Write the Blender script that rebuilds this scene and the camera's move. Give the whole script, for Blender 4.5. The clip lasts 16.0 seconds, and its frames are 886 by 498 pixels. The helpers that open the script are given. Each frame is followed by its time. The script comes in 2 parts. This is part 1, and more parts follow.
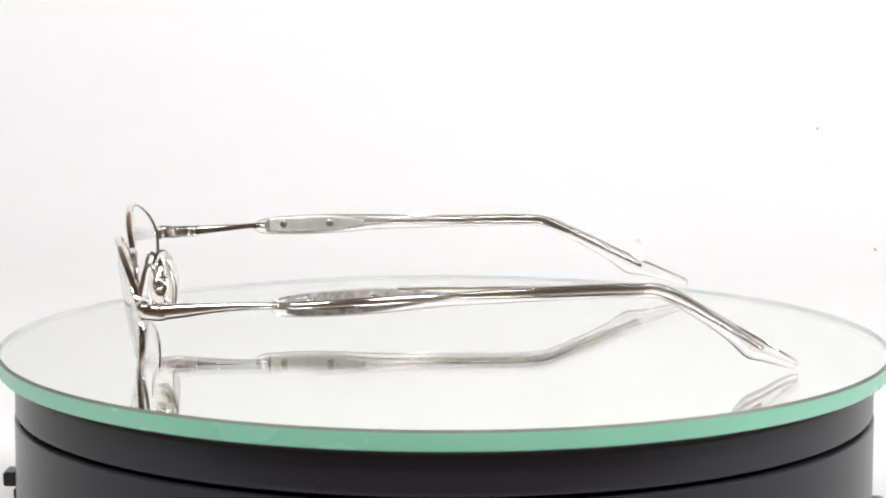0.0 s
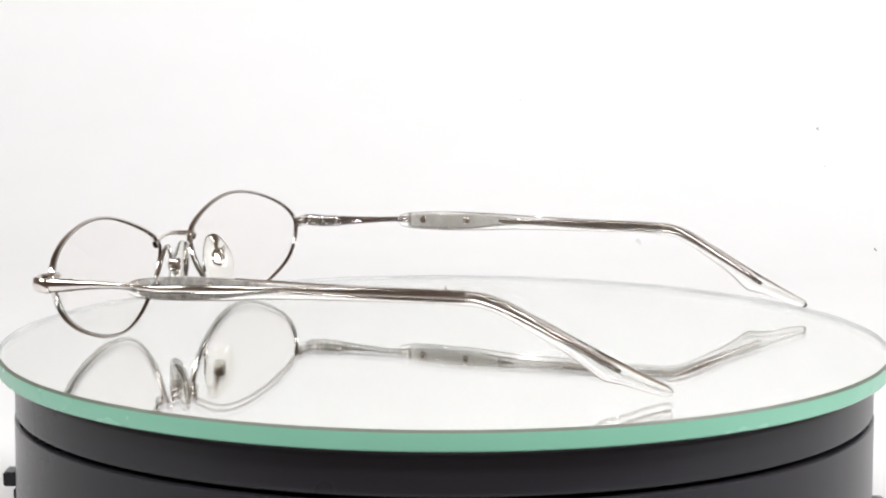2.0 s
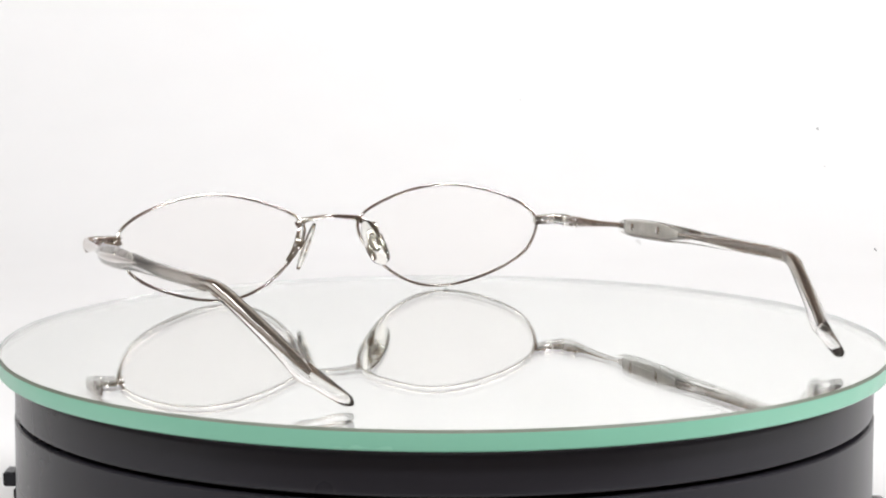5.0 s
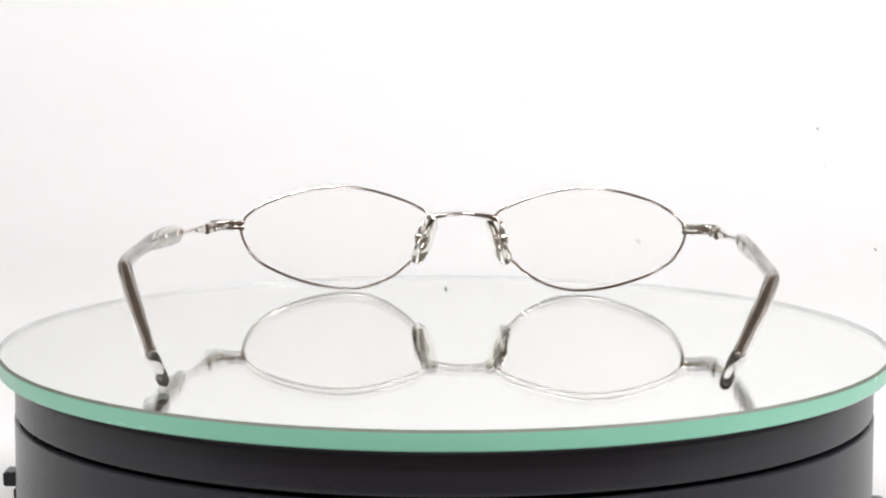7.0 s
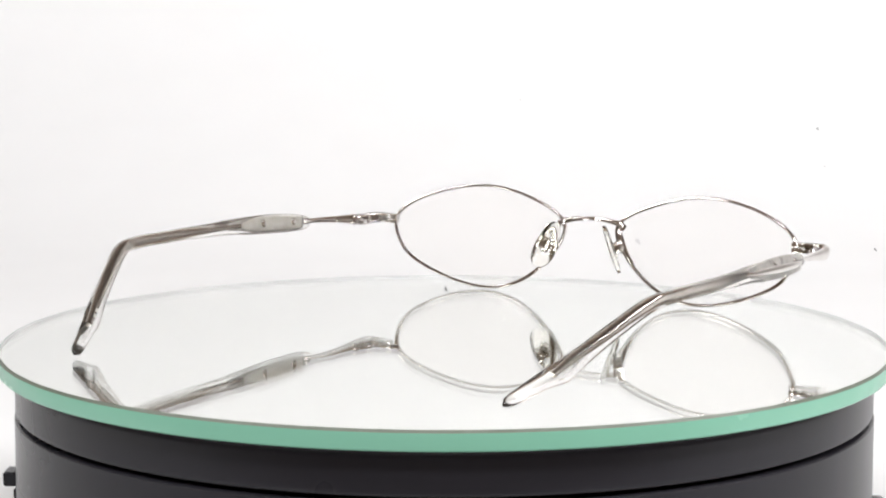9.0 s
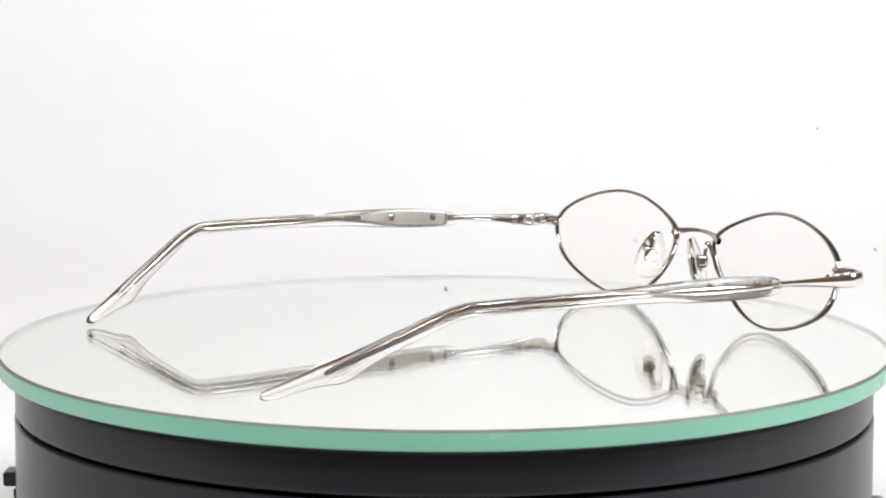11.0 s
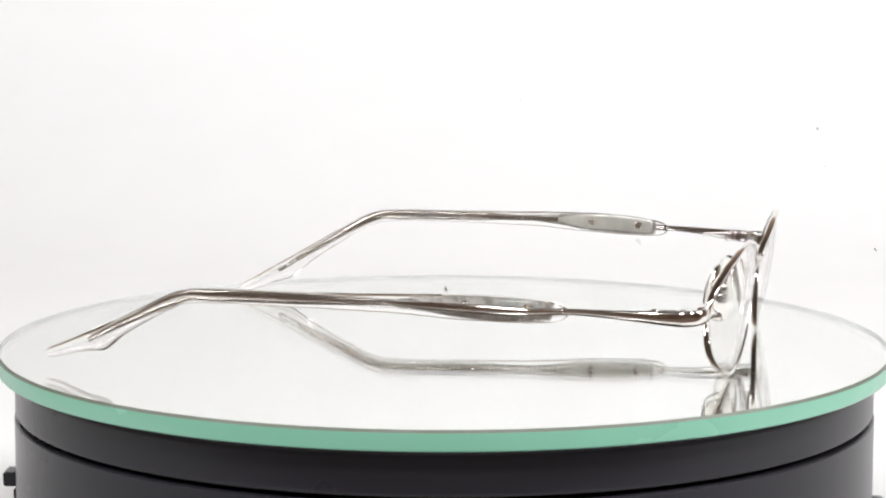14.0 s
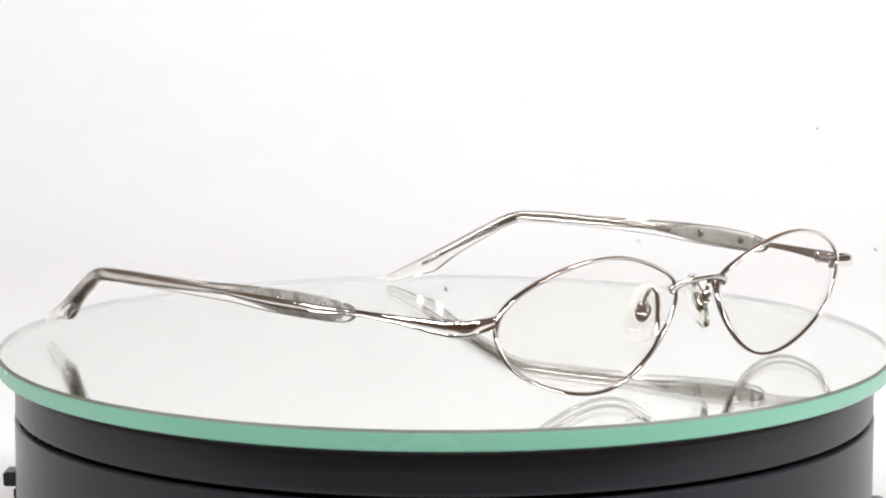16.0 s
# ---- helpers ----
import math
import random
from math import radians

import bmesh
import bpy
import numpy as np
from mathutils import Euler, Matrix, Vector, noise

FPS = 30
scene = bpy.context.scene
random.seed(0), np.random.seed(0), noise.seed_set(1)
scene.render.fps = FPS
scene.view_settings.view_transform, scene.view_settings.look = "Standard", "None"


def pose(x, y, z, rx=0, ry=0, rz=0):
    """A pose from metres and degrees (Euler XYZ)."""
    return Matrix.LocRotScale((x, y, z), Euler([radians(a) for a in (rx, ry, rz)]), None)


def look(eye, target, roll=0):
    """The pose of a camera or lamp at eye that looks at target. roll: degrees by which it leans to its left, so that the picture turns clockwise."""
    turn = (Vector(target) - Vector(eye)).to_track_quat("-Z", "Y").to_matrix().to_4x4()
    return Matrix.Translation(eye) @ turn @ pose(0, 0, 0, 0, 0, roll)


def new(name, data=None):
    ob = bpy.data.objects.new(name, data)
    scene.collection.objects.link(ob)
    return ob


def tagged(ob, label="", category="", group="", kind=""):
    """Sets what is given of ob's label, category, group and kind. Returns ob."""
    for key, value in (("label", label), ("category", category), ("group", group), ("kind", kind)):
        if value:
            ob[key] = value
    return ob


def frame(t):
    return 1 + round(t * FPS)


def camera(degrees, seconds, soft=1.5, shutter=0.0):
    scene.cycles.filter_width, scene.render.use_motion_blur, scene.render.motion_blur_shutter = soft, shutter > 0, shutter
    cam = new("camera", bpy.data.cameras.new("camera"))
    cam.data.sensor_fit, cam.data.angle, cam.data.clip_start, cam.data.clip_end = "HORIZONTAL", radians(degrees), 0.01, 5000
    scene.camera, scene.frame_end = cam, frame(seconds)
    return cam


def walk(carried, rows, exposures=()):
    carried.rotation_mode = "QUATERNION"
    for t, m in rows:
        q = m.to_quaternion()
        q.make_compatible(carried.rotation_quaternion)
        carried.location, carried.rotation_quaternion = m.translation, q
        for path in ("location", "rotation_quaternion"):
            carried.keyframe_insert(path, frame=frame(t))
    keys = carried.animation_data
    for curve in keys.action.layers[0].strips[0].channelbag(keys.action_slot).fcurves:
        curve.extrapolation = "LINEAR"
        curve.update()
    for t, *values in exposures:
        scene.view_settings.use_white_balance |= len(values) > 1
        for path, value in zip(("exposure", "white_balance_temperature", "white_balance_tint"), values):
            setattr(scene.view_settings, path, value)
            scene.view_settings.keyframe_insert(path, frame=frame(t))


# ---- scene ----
# ---------------- camera ----------------
TOP = 0.0542                     # height of the mirror disc's upper face
cam = camera(25.29, 16.0, soft=2.1)
EYE = Vector((0.0, -0.44538, TOP + 0.07643))
PITCH, YAW = 0.12607, 0.00075
AIM = EYE + Vector((-math.sin(YAW) * math.cos(PITCH), math.cos(YAW) * math.cos(PITCH), -math.sin(PITCH)))
VIEW = look(EYE, AIM, 0.0785)
walk(cam, [(0.0, VIEW), (16.0, VIEW)])

# ---------------- world and lamps ----------------
world = bpy.data.worlds.new("studio_world")
scene.world = world
world.use_nodes = True
world.node_tree.nodes["Background"].inputs[0].default_value = (1.0, 0.96, 0.92, 1)
world.node_tree.nodes["Background"].inputs[1].default_value = 0.05
scene.view_settings.exposure = 0.36


def area(name, eye, target, sx, sy, watts, colour=(1, 1, 1)):
    data = bpy.data.lights.new(name, "AREA")
    data.shape, data.size, data.size_y, data.energy, data.color = "RECTANGLE", sx, sy, watts, colour
    ob = new(name, data)
    ob.matrix_world = look(eye, target)
    return ob


COOL = (0.978, 0.987, 0.998)
# added unseen fills: a row washes the backdrop, a pair brightens the table
for i in range(5):
    bx = -0.54 + 0.27 * i
    area("backdrop_fill", (bx + 0.05, 0.50, 0.70), (bx * 0.95, 1.10, 0.34), 0.05, 0.05, 0.30 + 0.105 * i, COOL)
for bx, watts in ((-0.5, 0.8), (0.5, 1.3)):
    area("overhead_fill", (bx, -0.30, 0.68), (bx * 0.3, 0, 0.06), 0.15, 0.15, watts, COOL)
# a few lamps stand above and before the turntable
area("side_lamp", (-0.75, -0.15, 0.60), (0, 0, 0.05), 0.17, 0.17, 1.7, COOL)
area("side_lamp", (0.75, -0.15, 0.60), (0, 0, 0.05), 0.17, 0.17, 4.0, COOL)
for bx, watts in ((-0.2, 3.4), (0.2, 3.6)):
    area("front_lamp", (bx, -0.72, 0.84), (0, 0, 0.06), 0.17, 0.17, watts, COOL)

# ---------------- materials ----------------


def material(name, colour, rough=0.5, metal=0.0, spec=0.5):
    m = bpy.data.materials.new(name)
    m.use_nodes = True
    b = m.node_tree.nodes["Principled BSDF"]
    b.inputs["Base Color"].default_value = (*colour, 1)
    b.inputs["Roughness"].default_value = rough
    b.inputs["Metallic"].default_value = metal
    b.inputs["Specular IOR Level"].default_value = spec
    return m


def vary(m, scale, low, high, bump=0.0, rough=None, fine=8.0):
    """Two scales of noise in the colour, a fine bump, and optional roughness range."""
    nt = m.node_tree
    b = nt.nodes["Principled BSDF"]
    co = nt.nodes.new("ShaderNodeTexCoord")
    n1, n2 = nt.nodes.new("ShaderNodeTexNoise"), nt.nodes.new("ShaderNodeTexNoise")
    n1.inputs["Scale"].default_value, n1.inputs["Detail"].default_value = scale, 4
    n2.inputs["Scale"].default_value, n2.inputs["Detail"].default_value = scale * fine, 3
    nt.links.new(co.outputs["Object"], n1.inputs["Vector"])
    nt.links.new(co.outputs["Object"], n2.inputs["Vector"])
    add = nt.nodes.new("ShaderNodeMath")
    add.operation = "MULTIPLY_ADD"
    nt.links.new(n2.outputs["Fac"], add.inputs[0])
    add.inputs[1].default_value = 0.35
    nt.links.new(n1.outputs["Fac"], add.inputs[2])
    ramp = nt.nodes.new("ShaderNodeValToRGB")
    ramp.color_ramp.elements[0].position, ramp.color_ramp.elements[1].position = 0.45, 0.9
    ramp.color_ramp.elements[0].color, ramp.color_ramp.elements[1].color = (*low, 1), (*high, 1)
    nt.links.new(add.outputs[0], ramp.inputs[0])
    nt.links.new(ramp.outputs[0], b.inputs["Base Color"])
    if bump:
        bp = nt.nodes.new("ShaderNodeBump")
        bp.inputs["Strength"].default_value, bp.inputs["Distance"].default_value = 0.3, bump
        nt.links.new(n2.outputs["Fac"], bp.inputs["Height"])
        nt.links.new(bp.outputs[0], b.inputs["Normal"])
    if rough:
        mr = nt.nodes.new("ShaderNodeMapRange")
        mr.inputs["To Min"].default_value, mr.inputs["To Max"].default_value = rough
        nt.links.new(add.outputs[0], mr.inputs["Value"])
        nt.links.new(mr.outputs[0], b.inputs["Roughness"])
    return m


def clear(name, colour, ior, rough=0.0, milky=0.0):
    m = bpy.data.materials.new(name)
    m.use_nodes = True
    nt = m.node_tree
    nt.nodes.remove(nt.nodes["Principled BSDF"])
    g = nt.nodes.new("ShaderNodeBsdfGlass")
    g.inputs["Color"].default_value = (*colour, 1)
    g.inputs["IOR"].default_value, g.inputs["Roughness"].default_value = ior, rough
    out = g.outputs[0]
    if milky:
        d, mix = nt.nodes.new("ShaderNodeBsdfDiffuse"), nt.nodes.new("ShaderNodeMixShader")
        d.inputs["Color"].default_value = (0.72, 0.67, 0.61, 1)
        mix.inputs[0].default_value = milky
        nt.links.new(out, mix.inputs[1])
        nt.links.new(d.outputs[0], mix.inputs[2])
        out = mix.outputs[0]
    nt.links.new(out, nt.nodes["Material Output"].inputs[0])
    return m


PAPER = vary(material("white_paper", (0.84, 0.83, 0.83), 0.9), 3.0, (0.83, 0.825, 0.825), (0.86, 0.855, 0.855), 0.0002)
ROOM = vary(material("brown_wall", (0.36, 0.245, 0.18), 0.8), 2.0, (0.42, 0.31, 0.235), (0.48, 0.355, 0.27), 0.001)
CEIL = vary(material("ceiling_paint", (0.2, 0.155, 0.13), 0.9), 2.0, (0.25, 0.2, 0.165), (0.29, 0.235, 0.195))
CHROME = vary(material("polished_chrome", (0.72, 0.685, 0.65), 0.07, 1.0), 300, (0.68, 0.645, 0.61), (0.75, 0.715, 0.68),
              0.000004, (0.05, 0.10))
STEEL = vary(material("brushed_nickel", (0.7, 0.67, 0.62), 0.38, 0.3), 260, (0.66, 0.64, 0.6), (0.88, 0.86, 0.82),
             0.00003, (0.2, 0.38))
SATIN = vary(material("satin_steel", (0.68, 0.64, 0.6), 0.27, 1.0), 200, (0.58, 0.54, 0.5), (0.66, 0.62, 0.58), 0.000004, (0.1, 0.16))
# grey-to-white mottling paints the wavy reflections inside the sleeve
WAVY = vary(material("reflection_mottled_nickel", (0.66, 0.64, 0.6), 0.2, 0.35), 600, (0.42, 0.41, 0.39), (0.9, 0.89, 0.86),
            0.0012, (0.14, 0.26), 2.0)
ACRYLIC = clear("clear_acrylic", (0.99, 0.987, 0.98), 1.39, 0.0, 0.03)
LENS = clear("lens_plastic", (0.995, 0.990, 0.986), 1.1)
SILICONE = clear("pad_silicone", (0.993, 0.99, 0.97), 1.46)
GLASS = clear("plate_glass", (0.998, 1.0, 0.996), 1.5)
MIRROR = vary(material("silvered_back", (0.9, 0.91, 0.89), 0.006, 1.0), 20, (0.895, 0.905, 0.883), (0.908, 0.916, 0.897))
EDGE = vary(material("green_glass_edge", (0.18, 0.4, 0.29), 0.22), 12, (0.188, 0.425, 0.312), (0.205, 0.45, 0.334),
            0.0, (0.16, 0.3))
# near-white paint for the light caught inside the disc's far edge
EDGE_LIGHT = vary(material("painted_edge_light", (0.93, 0.935, 0.935), 0.5), 50, (0.92, 0.925, 0.925), (0.94, 0.945, 0.945))
BEVEL = vary(material("ground_bevel", (0.13, 0.15, 0.115), 0.4), 90, (0.115, 0.135, 0.1), (0.15, 0.17, 0.135), 0.00004)
BLACK = vary(material("black_satin_plastic", (0.03, 0.028, 0.031), 0.25, 0, 0.2), 9, (0.0145, 0.0136, 0.017),
             (0.0178, 0.0167, 0.0208), 0.0, (0.24, 0.3))
KNOB = vary(material("grey_satin_plastic", (0.16, 0.155, 0.16), 0.4), 60, (0.14, 0.136, 0.14), (0.18, 0.175, 0.18))
GROOVE = material("dark_seam", (0.006, 0.006, 0.007), 0.6)
DUST = material("dark_dust", (0.06, 0.06, 0.06), 0.9)
GREY = material("grey_dust", (0.5, 0.5, 0.5), 0.9)
PALE = material("pale_dust", (0.7, 0.695, 0.695), 0.9)
PRINT = material("pale_print", (0.75, 0.74, 0.7), 0.5)
WOOD = vary(material("dark_wood", (0.1, 0.06, 0.04), 0.5), 6, (0.08, 0.05, 0.033), (0.13, 0.08, 0.055), 0.0003, (0.35, 0.6))

# ---------------- mesh helpers ----------------


def mesh_of(name, verts, faces, mats, smooth=True, slots=None, up=False):
    me = bpy.data.meshes.new(name)
    me.from_pydata([tuple(v) for v in verts], [], faces)
    for m in mats:
        me.materials.append(m)
    me.polygons.foreach_set("use_smooth", [smooth] * len(me.polygons))
    if slots:
        me.polygons.foreach_set("material_index", slots)
    bm = bmesh.new()
    bm.from_mesh(me)
    if up:
        bm.normal_update()
        bmesh.ops.reverse_faces(bm, faces=[f for f in bm.faces if f.normal.z < 0])
    else:
        bmesh.ops.recalc_face_normals(bm, faces=bm.faces)
    bm.to_mesh(me)
    bm.free()
    if smooth:
        me.set_sharp_from_angle(angle=radians(38))
    me.update()
    return me


def part(name, me, parent, label=""):
    ob = new(name, me)
    ob.parent = parent
    return tagged(ob, label) if label else ob


def spline(points, n):
    """n points on a smooth curve through rows of numbers (Catmull-Rom)."""
    p = np.array(points, float)
    p = np.vstack([2 * p[0] - p[1], p, 2 * p[-1] - p[-2]])
    chord = np.cumsum([0, *np.linalg.norm(np.diff(p[1:-1, :3], axis=0), axis=1)])
    out = []
    for s in np.linspace(0, chord[-1], n):
        i = min(int(np.searchsorted(chord, s, side="right")) - 1, len(chord) - 2)
        u = (s - chord[i]) / (chord[i + 1] - chord[i])
        a, b, c, d = p[i:i + 4]
        out.append(0.5 * (2 * b + (c - a) * u + (2 * a - 5 * b + 4 * c - d) * u * u + (3 * b - a - 3 * c + d) * u ** 3))
    return np.array(out)


def loft(name, rows, n, mat, side=(1, 0, 0), power=2.0, ring=14, closed=False):
    """Rows of x, y, z, half height, half thickness in mm; the thickness lies along side, the height across it."""
    rows = spline(rows, n) if n else np.array(rows, float)
    k = len(rows)
    c = rows[:, :3]
    if closed:
        tan = np.roll(c, -1, 0) - np.roll(c, 1, 0)
    else:
        tan = np.gradient(c, axis=0)
    verts, faces = [], []
    for i in range(k):
        t = Vector(tan[i]).normalized()
        w = Vector(side[i] if isinstance(side, np.ndarray) else side)
        w = (w - t * w.dot(t)).normalized()
        h = t.cross(w).normalized()
        hh, ht = max(rows[i, 3], 0.03), max(rows[i, 4], 0.03)
        for j in range(ring):
            a = 2 * math.pi * j / ring
            ca, sa = math.cos(a), math.sin(a)
            ca = math.copysign(abs(ca) ** (2 / power), ca)
            sa = math.copysign(abs(sa) ** (2 / power), sa)
            verts.append((Vector(c[i]) + w * ht * ca + h * hh * sa) / 1000)
    for i in range(k if closed else k - 1):
        for j in range(ring):
            a, b = i * ring + j, i * ring + (j + 1) % ring
            i2 = (i + 1) % k
            faces.append((a, b, i2 * ring + (j + 1) % ring, i2 * ring + j))
    if not closed:
        faces.append(tuple(range(ring))[::-1])
        faces.append(tuple((k - 1) * ring + j for j in range(ring)))
    return mesh_of(name, verts, faces, [mat])


def turned(name, profile, mat, seg=192, up=False):
    """A shape turned about z from a profile of radius, height in metres."""
    verts, faces = [], []
    for r, z in profile:
        verts += [(r * math.cos(2 * math.pi * j / seg), r * math.sin(2 * math.pi * j / seg), z) for j in range(seg)]
    for i in range(len(profile) - 1):
        for j in range(seg):
            a, b = i * seg + j, i * seg + (j + 1) % seg
            faces.append((a, b, b + seg, a + seg))
    return mesh_of(name, verts, faces, [mat], not up, None, up)


def pin(name, a, b, radius, mat, seg=16, dome=0.0):
    """A rounded pin from a to b, mm."""
    a, b = Vector(a), Vector(b)
    d = (b - a)
    side = Vector((0, 0, 1)) if abs(d.normalized().z) < 0.9 else Vector((1, 0, 0))
    e = dome or radius * 0.3
    ln = d.length
    rows = []
    for s, f in ((0, 0.6), (e / ln * 0.4, 0.87), (e / ln, 1), (1 - e / ln, 1), (1 - e / ln * 0.4, 0.87), (1, 0.6)):
        p = a + d * s
        rows.append((p.x, p.y, p.z, radius * f, radius * f))
    return loft(name, rows, 0, mat, tuple(side), 2.0, seg)


# ---------------- setting ----------------


def sheet(name, verts, faces, mat, label):
    return tagged(new(name, mesh_of(name, verts, faces, [mat])), label, kind="structure")


def build_setting():
    # table top that sweeps up into the backdrop, thick sheet
    prof = [(-0.19, 0.0), (0.0, 0.0), (0.5, 0.0)]
    prof += [(0.5 + 0.45 * math.sin(a), 0.45 - 0.45 * math.cos(a)) for a in np.linspace(0.08, math.pi / 2, 18)]
    prof += [(0.95, 0.55), (0.95, 0.66)]
    verts, faces = [], []
    n = len(prof)
    for off in (0.0, 0.012):
        for x in (-1.65, 1.65):
            for i, (y, z) in enumerate(prof):
                up = 0.0 if i < 3 else min(1.0, z / 0.45)
                verts.append((x, y + off * up, z - off * (1 - up)))
    for i in range(n - 1):
        faces += [(i, i + 1, n + i + 1, n + i), (2 * n + i, 3 * n + i, 3 * n + i + 1, 2 * n + i + 1),
                  (i, 2 * n + i, 2 * n + i + 1, i + 1), (n + i, n + i + 1, 3 * n + i + 1, 3 * n + i)]
    faces += [(0, n, 3 * n, 2 * n), (n - 1, 3 * n - 1, 4 * n - 1, 2 * n - 1)]
    paper = sheet("backdrop", verts, faces, PAPER, "seamless white paper backdrop sweeping up from the table")

    def slab(name, lo, hi, mat, label):
        (x0, y0, z0), (x1, y1, z1) = lo, hi
        v = [(x, y, z) for x in (x0, x1) for y in (y0, y1) for z in (z0, z1)]
        f = [(0, 1, 3, 2), (4, 6, 7, 5), (0, 4, 5, 1), (2, 3, 7, 6), (0, 2, 6, 4), (1, 5, 7, 3)]
        ob = tagged(new(name, mesh_of(name, v, f, [mat], False)), label, kind="structure")
        return ob
    slab("desk", (-1.7, -1.62, -0.05), (1.7, 1.05, -0.0125), WOOD, "dark brown wooden desk under the paper")
    slab("wall_south", (-1.7, -1.72, -0.05), (1.7, -1.62, 1.9), ROOM, "plain brown wall behind the camera")
    for sg, way in ((-1, "west"), (1, "east")):
        slab("wall_" + way, (sg * 1.7, -1.72, -0.05), (sg * 1.8, 1.05, 1.9), ROOM, "plain brown side wall of the studio")
    slab("wall_north", (-1.7, 1.05, -0.05), (1.7, 1.15, 1.9), ROOM, "plain brown wall behind the backdrop")
    slab("ceiling", (-1.82, -1.72, 1.91), (1.82, 1.15, 2.0), CEIL, "plain dim brown ceiling")

    # dust specks stuck on the paper: place, size in mm, material
    for (x, y, z), (nx, ny, nz), wide, tall, mat in (((0.2193, 0.7153, 0.0552), (0, -0.457, 0.889), 2.6, 6, GREY), ((0.1007, 0.5722, 0.0059), (0, -0.124, 0.992), 4.5, 26, PALE),
                                                     ((0.22, 0.5553, 0.0038), (0, -0.124, 0.992), 1.6, 9, DUST), ((0.0454, 0.7411, 0.0705), (0, -0.533, 0.846), 2.2, 3, PALE),
                                                     ((0.2165, 0.6758, 0.0362), (0, -0.377, 0.926), 2.0, 3, PALE), ((0.0009, 0.8506, 0.1685), (0, -0.791, 0.611), 3.2, 6.5, DUST)):
        n = Vector((nx, ny, nz))
        side, up = Vector((1, 0, 0)), n.cross(Vector((1, 0, 0)))
        verts = [Vector((x, y, z)) + n * 0.0006]
        k = 14
        for j in range(k):
            a = 2 * math.pi * j / k
            w = 1 + 0.25 * math.sin(3 * a + x * 50)
            verts.append(Vector((x, y, z)) + side * math.cos(a) * wide * w / 2000 + up * math.sin(a) * tall * w / 2000 - n * 0.0004)
        part("dust_speck", mesh_of("dust_speck", verts, [(0, 1 + j, 1 + (j + 1) % k) for j in range(k)], [mat]), paper)


# ---------------- turntable ----------------
R_BASE, BOTTOM = 0.09625, TOP - 0.0040


def build_turntable():
    base = tagged(new("turntable_base"), "satin black round motorised turntable base with a seam", "turntable")
    seam = TOP - 0.0138
    R = R_BASE
    part("housing", turned("housing", [(0.05, 0.0), (R, 0.0), (R + 0.0003, 0.0006), (R + 0.0004, 0.002), (R + 0.0004, 0.003), (R + 0.0002, seam - 0.0020),
                                       (R + 0.0002, seam - 0.0009), (R, seam - 0.0007), (R - 0.0003, seam - 0.0006), (R - 0.0030, seam - 0.00055)], BLACK), base)
    part("seam", turned("seam", [(R - 0.0028, seam - 0.0007), (R - 0.0028, seam + 0.0007)], GROOVE), base,
         "dark recessed seam")
    part("upper_ring", turned("upper_ring", [(R - 0.0030, seam + 0.00045), (R - 0.0003, seam + 0.0005), (R - 0.00005, seam + 0.00062), (R, seam + 0.0008), (R, seam + 0.0016),
                                             (R, BOTTOM - 0.0024), (R, BOTTOM - 0.0014), (R - 0.0002, BOTTOM - 0.0010), (R - 0.0006, BOTTOM - 0.0007),
                                             (R - 0.002, BOTTOM - 0.0006), (0.02, BOTTOM - 0.0006)], BLACK), base)
    part("spindle", turned("spindle", [(0.03, BOTTOM - 0.0008), (0.03, BOTTOM - 0.0003), (0.001, BOTTOM - 0.0003)], BLACK, 48), base)
    a = math.radians(183)
    cx, cy, zk = (R + 0.0008) * math.cos(a), (R + 0.0008) * math.sin(a), TOP - 0.0318
    for name, centre, size, label in (("switch", (cx - 0.0008, cy, zk), (0.0046, 0.006, 0.0033), "small black slide switch"),
                                      ("switch_guide", (-(R - 0.0001) * 0.9816, -(R - 0.0001) * 0.1908, zk - 0.0095), (0.0012, 0.004, 0.021), "thin dark guide strip")):
        bm = bmesh.new()
        bmesh.ops.create_cube(bm, size=1, matrix=Matrix.LocRotScale(centre, None, size))
        bmesh.ops.bevel(bm, geom=bm.edges[:], offset=0.0003, segments=2, affect="EDGES")
        me = bpy.data.meshes.new(name)
        bm.to_mesh(me)
        bm.free()
        me.materials.append(BLACK)
        part(name, me, base, label)

    part("side_knob", pin("side_knob", (1000 * R - 2, -14.0, 15.4), (1000 * R + 3.0, -14.0, 15.4), 5.0, KNOB, 32, 1.5), base, "low grey side knob")

    disc = tagged(new("mirror_disc"), "round green-edged glass mirror disc lying on the turntable", "mirror")
    disc.location.z = TOP
    T, C = 0.0040, 0.00055
    part("glass_plate", turned("glass_plate", [(0.00001, 0.0), (0.05, 0.0), (0.1 - C, 0.0)], GLASS, up=True), disc, "clear plate glass")
    part("bevel", turned("bevel", [(0.1 - C, 0.0), (0.1 - 0.1 * C, -C)], BEVEL), disc, "grey ground bevel")
    part("edge", turned("edge", [(0.1 - 0.1 * C, -C), (0.1, -C * 1.5), (0.1, -T + 0.0003), (0.0997, -T)], EDGE), disc,
         "polished green glass edge")
    # added liner; its pale colour stands in for light in the glass
    part("edge_liner", turned("edge_liner", [(0.0993, -0.0004), (0.0993, -T + 0.0002)], EDGE_LIGHT), disc, "added pale liner, painted as the light in the far glass edge")
    part("mirror_backing", turned("mirror_backing", [(0.00001, -T), (0.05, -T), (0.0997, -T)], MIRROR, up=True), disc,
         "silvered mirror backing")
    return base, disc


# ---------------- eyeglasses ----------------
MM = 1.01596
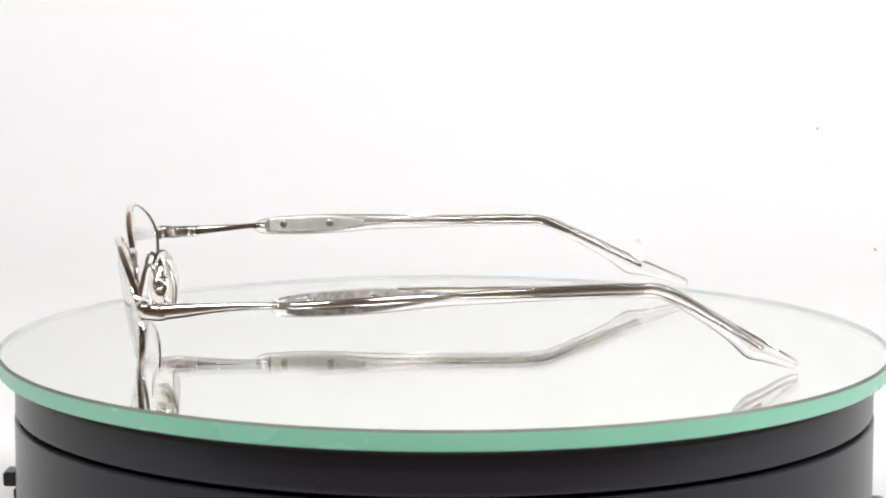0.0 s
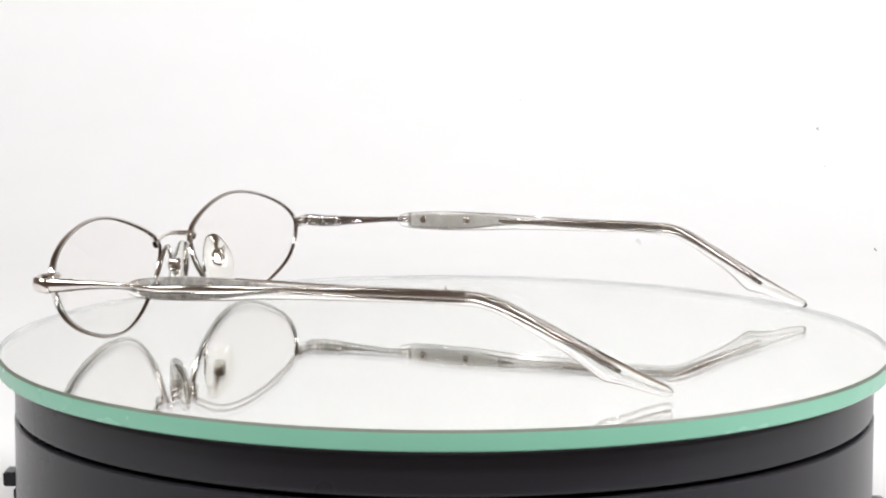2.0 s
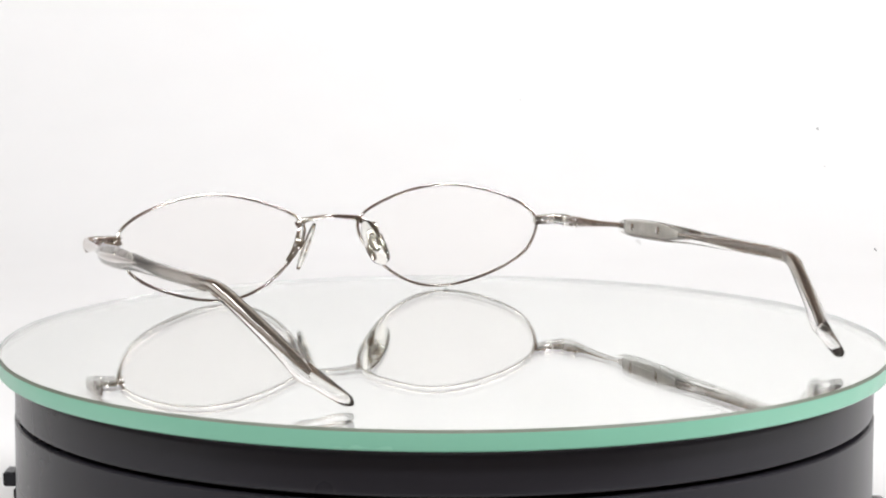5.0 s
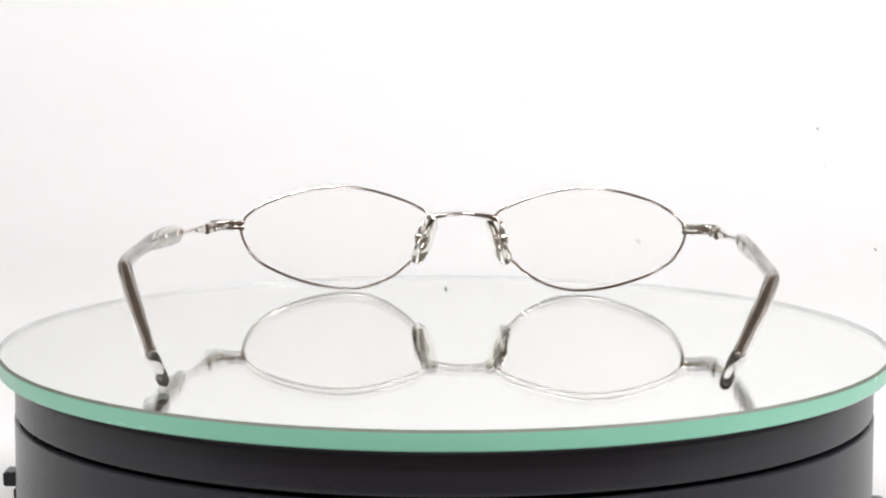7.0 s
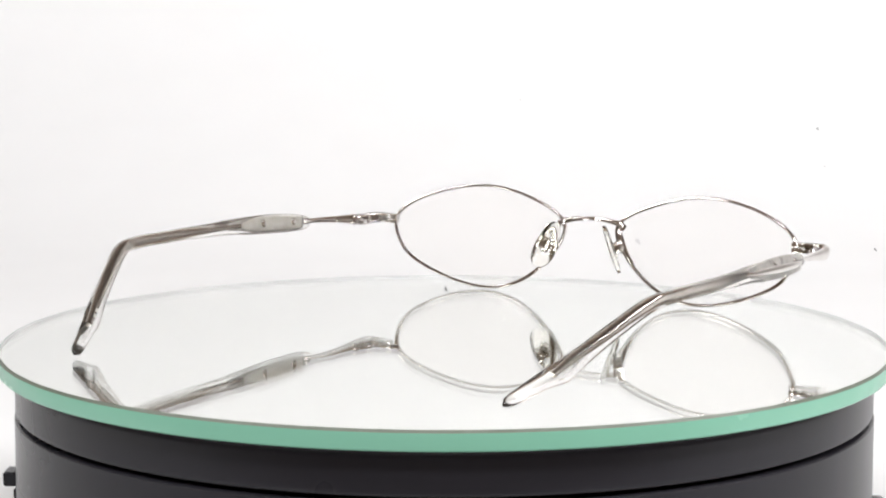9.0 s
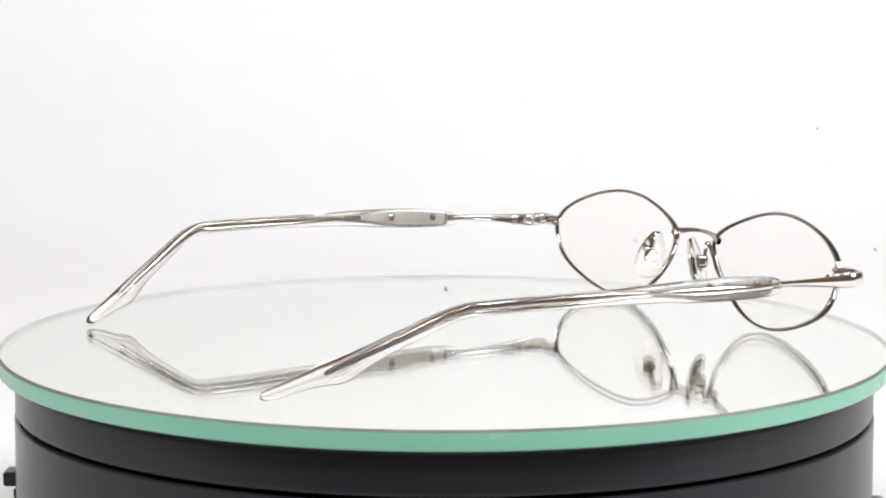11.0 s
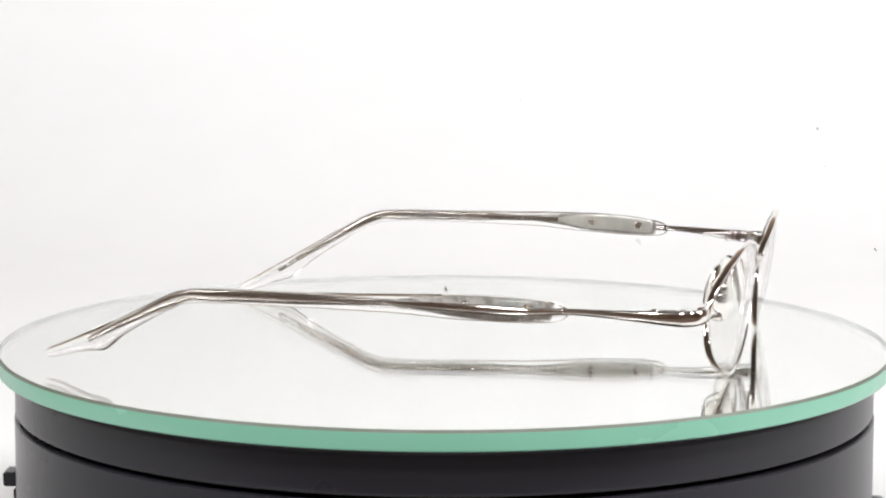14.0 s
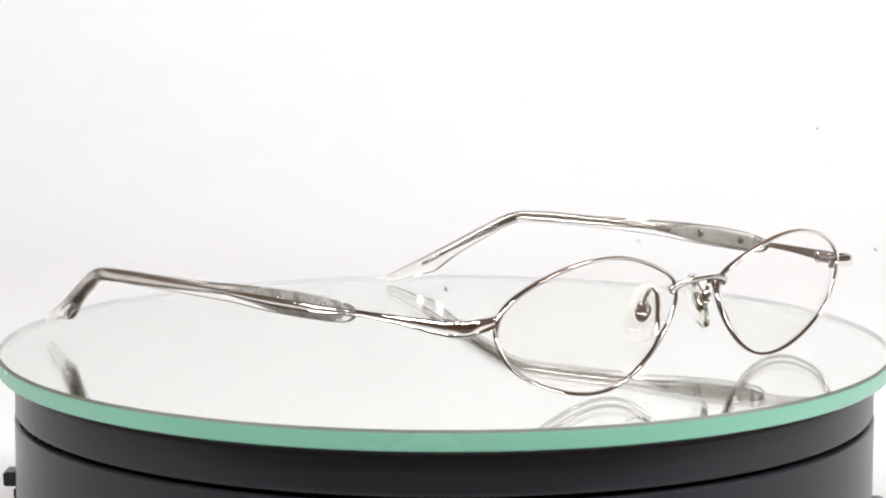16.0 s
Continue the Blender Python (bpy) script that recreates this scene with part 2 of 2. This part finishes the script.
# outline of a lens: four harmonics of outward cos, sin and upward cos, sin
SHAPE = [(25.165, -0.214, -0.779, 12.31), (-1.484, 0.352, 0.609, -1.146), (-0.414, 0.481, -0.777, -0.584), (-0.424, 0.279, 0.148, 0.241)]
CURV = 0.00823
PLACE = {-1: (34.213, 69.328, 14.583, 0.073, -0.142, 0.0), 1: (34.081, 69.436, 14.797, 0.086, -0.112, 0.0)}
DROP = 0.35


def lens_point(sgn, u, v, w):
    """A point of a lens's own plane (outward, up, forward; mm) in the glasses' space."""
    x0, y0, z0, ps, ta, ro = PLACE[sgn]
    u, v = u * math.cos(ro) - v * math.sin(ro), u * math.sin(ro) + v * math.cos(ro)
    w, v = w * math.cos(ta) - v * math.sin(ta), w * math.sin(ta) + v * math.cos(ta)
    u, w = u * math.cos(ps) + w * math.sin(ps), -u * math.sin(ps) + w * math.cos(ps)
    return Vector((sgn * (x0 + u), y0 + w, z0 + v)) * MM - Vector((0, 0, DROP))


def edge_uv(a):
    u = sum(h[0] * math.cos(k * a) + h[1] * math.sin(k * a) for k, h in enumerate(SHAPE, 1))
    v = sum(h[2] * math.cos(k * a) + h[3] * math.sin(k * a) for k, h in enumerate(SHAPE, 1))
    return u, v


def outline(sgn, n):
    out = []
    for i in range(n):
        u, v = edge_uv(2 * math.pi * i / n)
        out.append(lens_point(sgn, u, v, -(u * u + v * v) / 2 * CURV))
    return out


def rim_mesh(sgn):
    c = outline(sgn, 160)
    rows = np.array([(*p, 0.40, 0.66) for p in c])
    axis = lens_point(sgn, 0, 0, 1) - lens_point(sgn, 0, 0, 0)
    return loft("rim", rows, 0, CHROME, tuple(axis), 3.0, 20, True)


def lens_mesh(sgn):
    n, rings = 112, 12
    verts, faces = [], []
    for lift in (0.35, -0.75):
        for k in range(rings + 1):
            f = k / rings
            for i in range(n):
                a = 2 * math.pi * i / n
                u, v = (q * 0.985 * max(f, 0.002) for q in edge_uv(a))
                verts.append(lens_point(sgn, u, v, lift - (u * u + v * v) / 2 * CURV) / 1000)
    per = (rings + 1) * n
    for s in (0, per):
        for k in range(rings):
            for i in range(n):
                j = (i + 1) % n
                faces.append((s + k * n + i, s + k * n + j, s + (k + 1) * n + j, s + (k + 1) * n + i))
        faces.append(tuple(s + i for i in range(n)))
    for i in range(n):
        j = (i + 1) % n
        faces.append((rings * n + i, rings * n + j, per + rings * n + j, per + rings * n + i))
    return mesh_of("lens", verts, faces, [LENS])


def pad_mesh(sgn, centre, up, normal):
    """A teardrop nose pad with domed faces, mm."""
    up = Vector(up).normalized()
    nrm = Vector(normal)
    nrm = (nrm - up * nrm.dot(up)).normalized()
    sd = up.cross(nrm)
    n, rings = 40, 5
    verts, faces = [], []
    for s in (1, -1):
        for k in range(rings + 1):
            f = max(k / rings, 0.01)
            for i in range(n):
                a = 2 * math.pi * i / n
                wide = 3.35 * (1 - 0.22 * math.sin(a))
                ca, sa = math.cos(a), math.sin(a)
                ca = math.copysign(abs(ca) ** 0.85, ca)
                p = Vector(centre) + sd * ca * wide * f + up * sa * 6.3 * f + nrm * s * (0.85 - 0.45 * f ** 4)
                verts.append(p / 1000)
    per = (rings + 1) * n
    for s in (0, per):
        for k in range(rings):
            for i in range(n):
                j = (i + 1) % n
                faces.append((s + k * n + i, s + k * n + j, s + (k + 1) * n + j, s + (k + 1) * n + i))
        faces.append(tuple(s + i for i in range(n)))
    for i in range(n):
        j = (i + 1) % n
        faces.append((rings * n + i, rings * n + j, per + rings * n + j, per + rings * n + i))
    return mesh_of("nose_pad", verts, faces, [SILICONE])


# each temple arm: centre line in mm, front to tip
ARM = {
    1: [(66.6, 62.5, 17.1), (68.0, 50.0, 17.5), (69.6, 40.0, 18.0), (70.2, 28.0, 18.4), (70.8, 10.0, 18.5), (71.2, -12.0, 18.6),
        (71.2, -26.0, 18.7), (70.6, -33.5, 18.4), (69.3, -38.5, 17.0), (67.7, -43.0, 14.9), (64.9, -51.0, 11.0), (61.6, -59.6, 6.9), (59.6, -66.0, 4.3), (58.3, -71.0, 2.8)],
    -1: [(-66.4, 62.8, 17.2), (-67.6, 50.0, 18.0), (-69.0, 40.0, 18.4), (-69.8, 28.0, 19.2), (-69.8, 10.0, 19.7), (-68.6, -12.0, 20.0),
         (-67.2, -26.0, 20.1), (-65.9, -33.5, 19.8), (-64.2, -38.5, 18.1), (-62.2, -43.0, 15.4), (-58.6, -51.0, 10.5), (-54.8, -58.8, 5.6), (-52.3, -63.6, 2.8), (-50.2, -67.9, 1.1)],
}


def along(sgn, y):
    """The arm's centre at a given distance along the glasses' axis."""
    p = spline(ARM[sgn], 400)[::-1]
    return np.array([np.interp(y, p[:, 1], p[:, k]) for k in range(3)])


def build_temple(sgn, glasses):
    s = sgn
    tag = "chrome metal temple bar with clear acrylic sleeve"

    def rows(ys, off=0.0, dz=0.0):
        out = []
        for y, hh, ht, *o in ys:
            c = along(s, y)
            out.append((c[0] + s * (off + (o[0] if o else 0)), c[1], c[2] + dz + (o[1] if len(o) > 1 else 0), hh, ht))
        return out
    # outer metal bar, wide at the hinge, drawn out to a point on the sleeve
    bar = loft("temple", rows([(62.5, 1.45, 0.78, 0, -0.25), (59, 1.38, 0.76, 0, -0.2), (54, 1.05, 0.66, 0, -0.1), (48, 0.78, 0.6), (42, 0.66, 0.6, 0.1), (34, 0.8, 0.6, 1.0, -0.4),
                               (26, 0.95, 0.6, 1.35, -0.4), (17, 0.85, 0.55, 1.3, -0.2), (9, 0.5, 0.45, 1.1, 0.1), (3, 0.1, 0.15, 0.9, 0.4)]),
               64, CHROME, (1, 0, 0), 2.2)
    bar = part("temple", bar, glasses, tag)
    # clear sleeve down to the tip
    part("acrylic_sleeve", loft("acrylic_sleeve", rows([(41.6, 0.5, 0.3, 0, -0.2), (41, 1.2, 0.7, 0, -0.25), (39, 1.9, 1.0, 0, -0.35), (34, 2.35, 1.25, 0, -0.4), (26, 2.5, 1.3, 0, -0.4), (18, 2.35, 1.25, 0, -0.3),
                                                        (9, 1.95, 1.25, 0, -0.1), (0, 1.7, 1.25, 0, -0.15), (-14, 1.5, 1.4, 0, -0.15), (-28, 1.45, 1.55, 0, -0.15), (-36, 1.48, 1.62, 0, -0.15), (-44, 1.6, 1.62, 0, -0.25),
                                                        (-51, 1.85, 1.6, 0, -0.45), (-55.2, 2.35, 1.55, 0, -0.85), (-56.6, 2.48, 1.52, 0, -0.95), (-57.8, 2.3, 1.4, 0, -0.7), (-60, 1.95, 1.4, 0, -0.25), (-63.5, 1.55, 1.38, 0, 0.1)]
                                                       + ([(-68, 1.2, 1.32, 0, 0.15), (-69.8, 1.0, 1.15, 0, 0.1), (-70.6, 0.75, 0.85), (-70.95, 0.4, 0.45)] if s > 0 else [(-66.0, 1.2, 1.3, 0, 0.1), (-67.1, 0.95, 1.0, 0, 0.05), (-67.8, 0.4, 0.45)])),
                                130, ACRYLIC, (1, 0, 0), 2.4, 20), bar, "clear acrylic sleeve and ear tip")
    # inner mounting plate with its uneven glued back, rivets and core wire
    plate = part("plate", loft("plate", rows([(37.5, 1.3, 0.3), (36.5, 1.7, 0.35), (28, 1.85, 0.35), (20, 1.7, 0.35), (17.5, 1.3, 0.35), (13, 0.5, 0.35)], -0.6),
                               30, STEEL, (1, 0, 0), 5.0), bar, "grey nickel mounting plate")
    part("glued_back", loft("glued_back", rows([(38.6, 1.0, 0.1, 0, -0.3), (37, 1.75, 0.12, 0, -0.3), (28, 2.1, 0.14, 0, -0.35), (20, 1.85, 0.12, 0, -0.25), (14, 1.3, 0.12), (8, 0.7, 0.1)], -0.12),
                            40, WAVY, (1, 0, 0), 3.0), plate, "uneven back seen through the acrylic, with painted grey reflections")
    for y in (34.0, 21.9):
        c = along(s, y)
        part("rivet", pin("rivet", (c[0] - s * 1.45, y, c[2]), (c[0] + s * 0.9, y, c[2]), 1.0, CHROME), bar, "chrome rivet")
    end = -59.4 if s > 0 else -58.6
    part("core_wire", loft("core_wire", rows([(13.2, 0.5, 0.35, -0.55), (4, 0.6, 0.45, -0.3), (-10, 0.92, 0.7), (-28, 0.95, 0.85), (-36, 0.84, 0.85), (-48, 0.6, 0.78), (end + 1, 0.46, 0.46), (end, 0.25, 0.3)]),
                           90, SATIN, (1, 0, 0), 3.0), bar, "satin metal core wire")
    # print on the inner face, too small to read
    marks = [(-13.0, -14.6, 0.5, 0.6), (-16.2, -17.0, 0.3, 0.6), (-17.8, -19.4, 0.3, 0.6), (-20.0, -21.2, 0.3, 0.62)]
    marks += [(-45.2 - 1.5 * k, -46.2 - 1.5 * k, 0.3, 0.6) for k in range(8) if k != 3]
    for y0, y1, hh, off in marks if s < 0 else marks[:2]:
        part("marking", loft("marking", rows([(y0, hh, 0.05, -off), (y1, hh, 0.05, -off)]), 3, PRINT, (1, 0, 0), 6.0, 8), bar, "pale unreadable print")
    # hinge on the inner side: knuckle, barrel block, collar and leaf
    c = along(s, 61.5)
    for dz, r in ((0.9, 0.72), (0.0, 0.8), (-0.9, 0.72)):
        p = Vector((s * 64.5, 62.6, c[2] + dz))
        part("hinge_knuckle", pin("hinge_knuckle", p - Vector((0, 0, 0.41)), p + Vector((0, 0, 0.41)), r, CHROME), bar)
    part("hinge_block", loft("hinge_block", [(s * 64.7, 61.7, c[2], 1.0, 0.5), (s * 64.75, 61.4, c[2], 1.2, 0.6), (s * 65.1, 58.4, c[2], 1.15, 0.6),
                                             (s * 65.2, 58.1, c[2], 0.95, 0.5)], 0, CHROME, (1, 0, 0), 4.0), bar, "flat-sided hinge block")
    part("collar", loft("collar", [(s * 65.25, 58.0, c[2], 1.1, 0.6), (s * 65.3, 57.7, c[2], 1.38, 0.8), (s * 65.4, 57.0, c[2], 1.38, 0.8),
                                   (s * 65.45, 56.7, c[2], 1.1, 0.6)], 0, CHROME, (1, 0, 0), 2.4), bar, "bright raised collar")
    part("hinge_leaf", loft("hinge_leaf", [(s * 65.5, 56.8, c[2] + 0.1, 0.8, 0.4), (s * 66.1, 54, c[2] + 0.15, 0.6, 0.4), (s * 66.8, 51, c[2] + 0.2, 0.3, 0.3)], 10, CHROME), bar)
    return bar


def build_eyeglasses():
    g = tagged(new("eyeglasses"), "silver wire-rimmed reading glasses with clear temples, standing open on the mirror", "eyeglasses")
    g.location.z = TOP
    for s in (-1, 1):
        rim = part("rim", rim_mesh(s), g, "thin chrome wire rim")
        ln = part("lens", lens_mesh(s), g, "clear plastic lens")
        ln.visible_shadow = False
        # end piece that wraps from rim to hinge
        z = 17.3
        part("end_piece", loft("end_piece", [(s * 57.2, 66.0, z + 0.1, 1.2, 0.6), (s * 60.5, 66.6, z + 0.1, 1.25, 0.65), (s * 63.8, 66.6, z, 1.35, 0.7),
                                             (s * 65.8, 65.4, z - 0.2, 1.5, 0.78), (s * 66.5, 62.9, z - 0.4, 1.55, 0.78), (s * 66.55, 61.6, z - 0.38, 1.5, 0.72)], 28, CHROME, (s * 0.7, 0.7, 0), 2.4), g,
             "chrome end piece beside the hinge")
        # flat split lock that closes the rim on the inner face
        for dz in (0.68, -0.6):
            part("rim_lock", loft("rim_lock", [(s * 57.0, 65.6, z + dz, 0.45, 0.5), (s * 57.3, 65.6, z + dz, 0.58, 0.62), (s * 61.9, 65.5, z + dz, 0.58, 0.62),
                                               (s * 62.2, 65.5, z + dz, 0.45, 0.5)], 0, CHROME, (0, 1, 0), 5.0, 16), g, "flat half of the rim lock")
        # nose pad and its arm
        up = Vector((-s * 5.0, 0.6, 11.9))
        ctr = Vector((s * 9.4, 63.5, 13.8))
        pad = part("nose_pad", pad_mesh(s, ctr, up, (-s * 0.9, -0.43, -0.1)), g, "clear yellowish silicone nose pad")
        part("pad_arm", loft("pad_arm", [(s * 12.6, 69.0, 9.6, 0.5, 0.5), (s * 11.2, 68.2, 12.5, 0.5, 0.5), (s * 10.3, 67.5, 16.0, 0.48, 0.48),
                                         (s * 10.0, 66.7, 18.3, 0.46, 0.46), (s * 10.4, 65.7, 18.5, 0.46, 0.46), (s * 10.9, 65.0, 16.9, 0.46, 0.46),
                                         (s * 11.0, 64.7, 15.0, 0.46, 0.46)], 36, CHROME, (0, 1, 0), 2.0, 10),
             pad, "thin bent wire arm")
        d = Vector((s * 0.9, 0.43, 0.1)).normalized()
        hub = ctr + d * 1.75 + Vector((0, 0, 0.5))
        part("pad_ball", pin("pad_ball", hub - Vector((0, 0, 1.5)), hub + Vector((0, 0, 1.5)), 1.3, CHROME, 18, 1.0), pad, "round metal pad box")
        part("pad_mount", loft("pad_mount", [(*(ctr + up.normalized() * 2.1 + d * 0.55), 0.25, 0.3), (*(ctr + up.normalized() * 1.5 + d * 0.6), 1.1, 0.4),
                                             (*(ctr + d * 0.65), 1.65, 0.45), (*(ctr - up.normalized() * 1.6 + d * 0.6), 1.2, 0.4),
                                             (*(ctr - up.normalized() * 2.3 + d * 0.55), 0.25, 0.3)], 16, CHROME, tuple(d)), pad, "oval metal pad mount")
        build_temple(s, g)
    part("bridge", loft("bridge", [(-9.4, 70.0, 18.6, 0.95, 0.7), (-8.2, 70.4, 19.3, 0.95, 0.72), (-6.6, 70.7, 19.75, 0.7, 0.62), (-3, 71.3, 20.2, 0.55, 0.6), (0, 71.5, 20.3, 0.5, 0.6),
                                   (3, 71.3, 20.2, 0.55, 0.6), (6.6, 70.7, 19.75, 0.7, 0.62), (8.2, 70.4, 19.3, 0.95, 0.72), (9.4, 70.0, 18.6, 0.95, 0.7)], 48, CHROME, (0, 1, 0), 2.8), g, "slim chrome bridge")
    return g


# ---------------- turning ----------------


def turn(t):
    return 14.3438 * (6.74652 - (t - 0.01867 * t * (t - 16) / 64))


build_setting()
base, disc = build_turntable()
glasses = build_eyeglasses()


def motions():
    rows = [(t, pose(0, 0, TOP, 0, 0, turn(t))) for t in range(17)]
    walk(disc, rows)
    walk(glasses, rows)


motions()
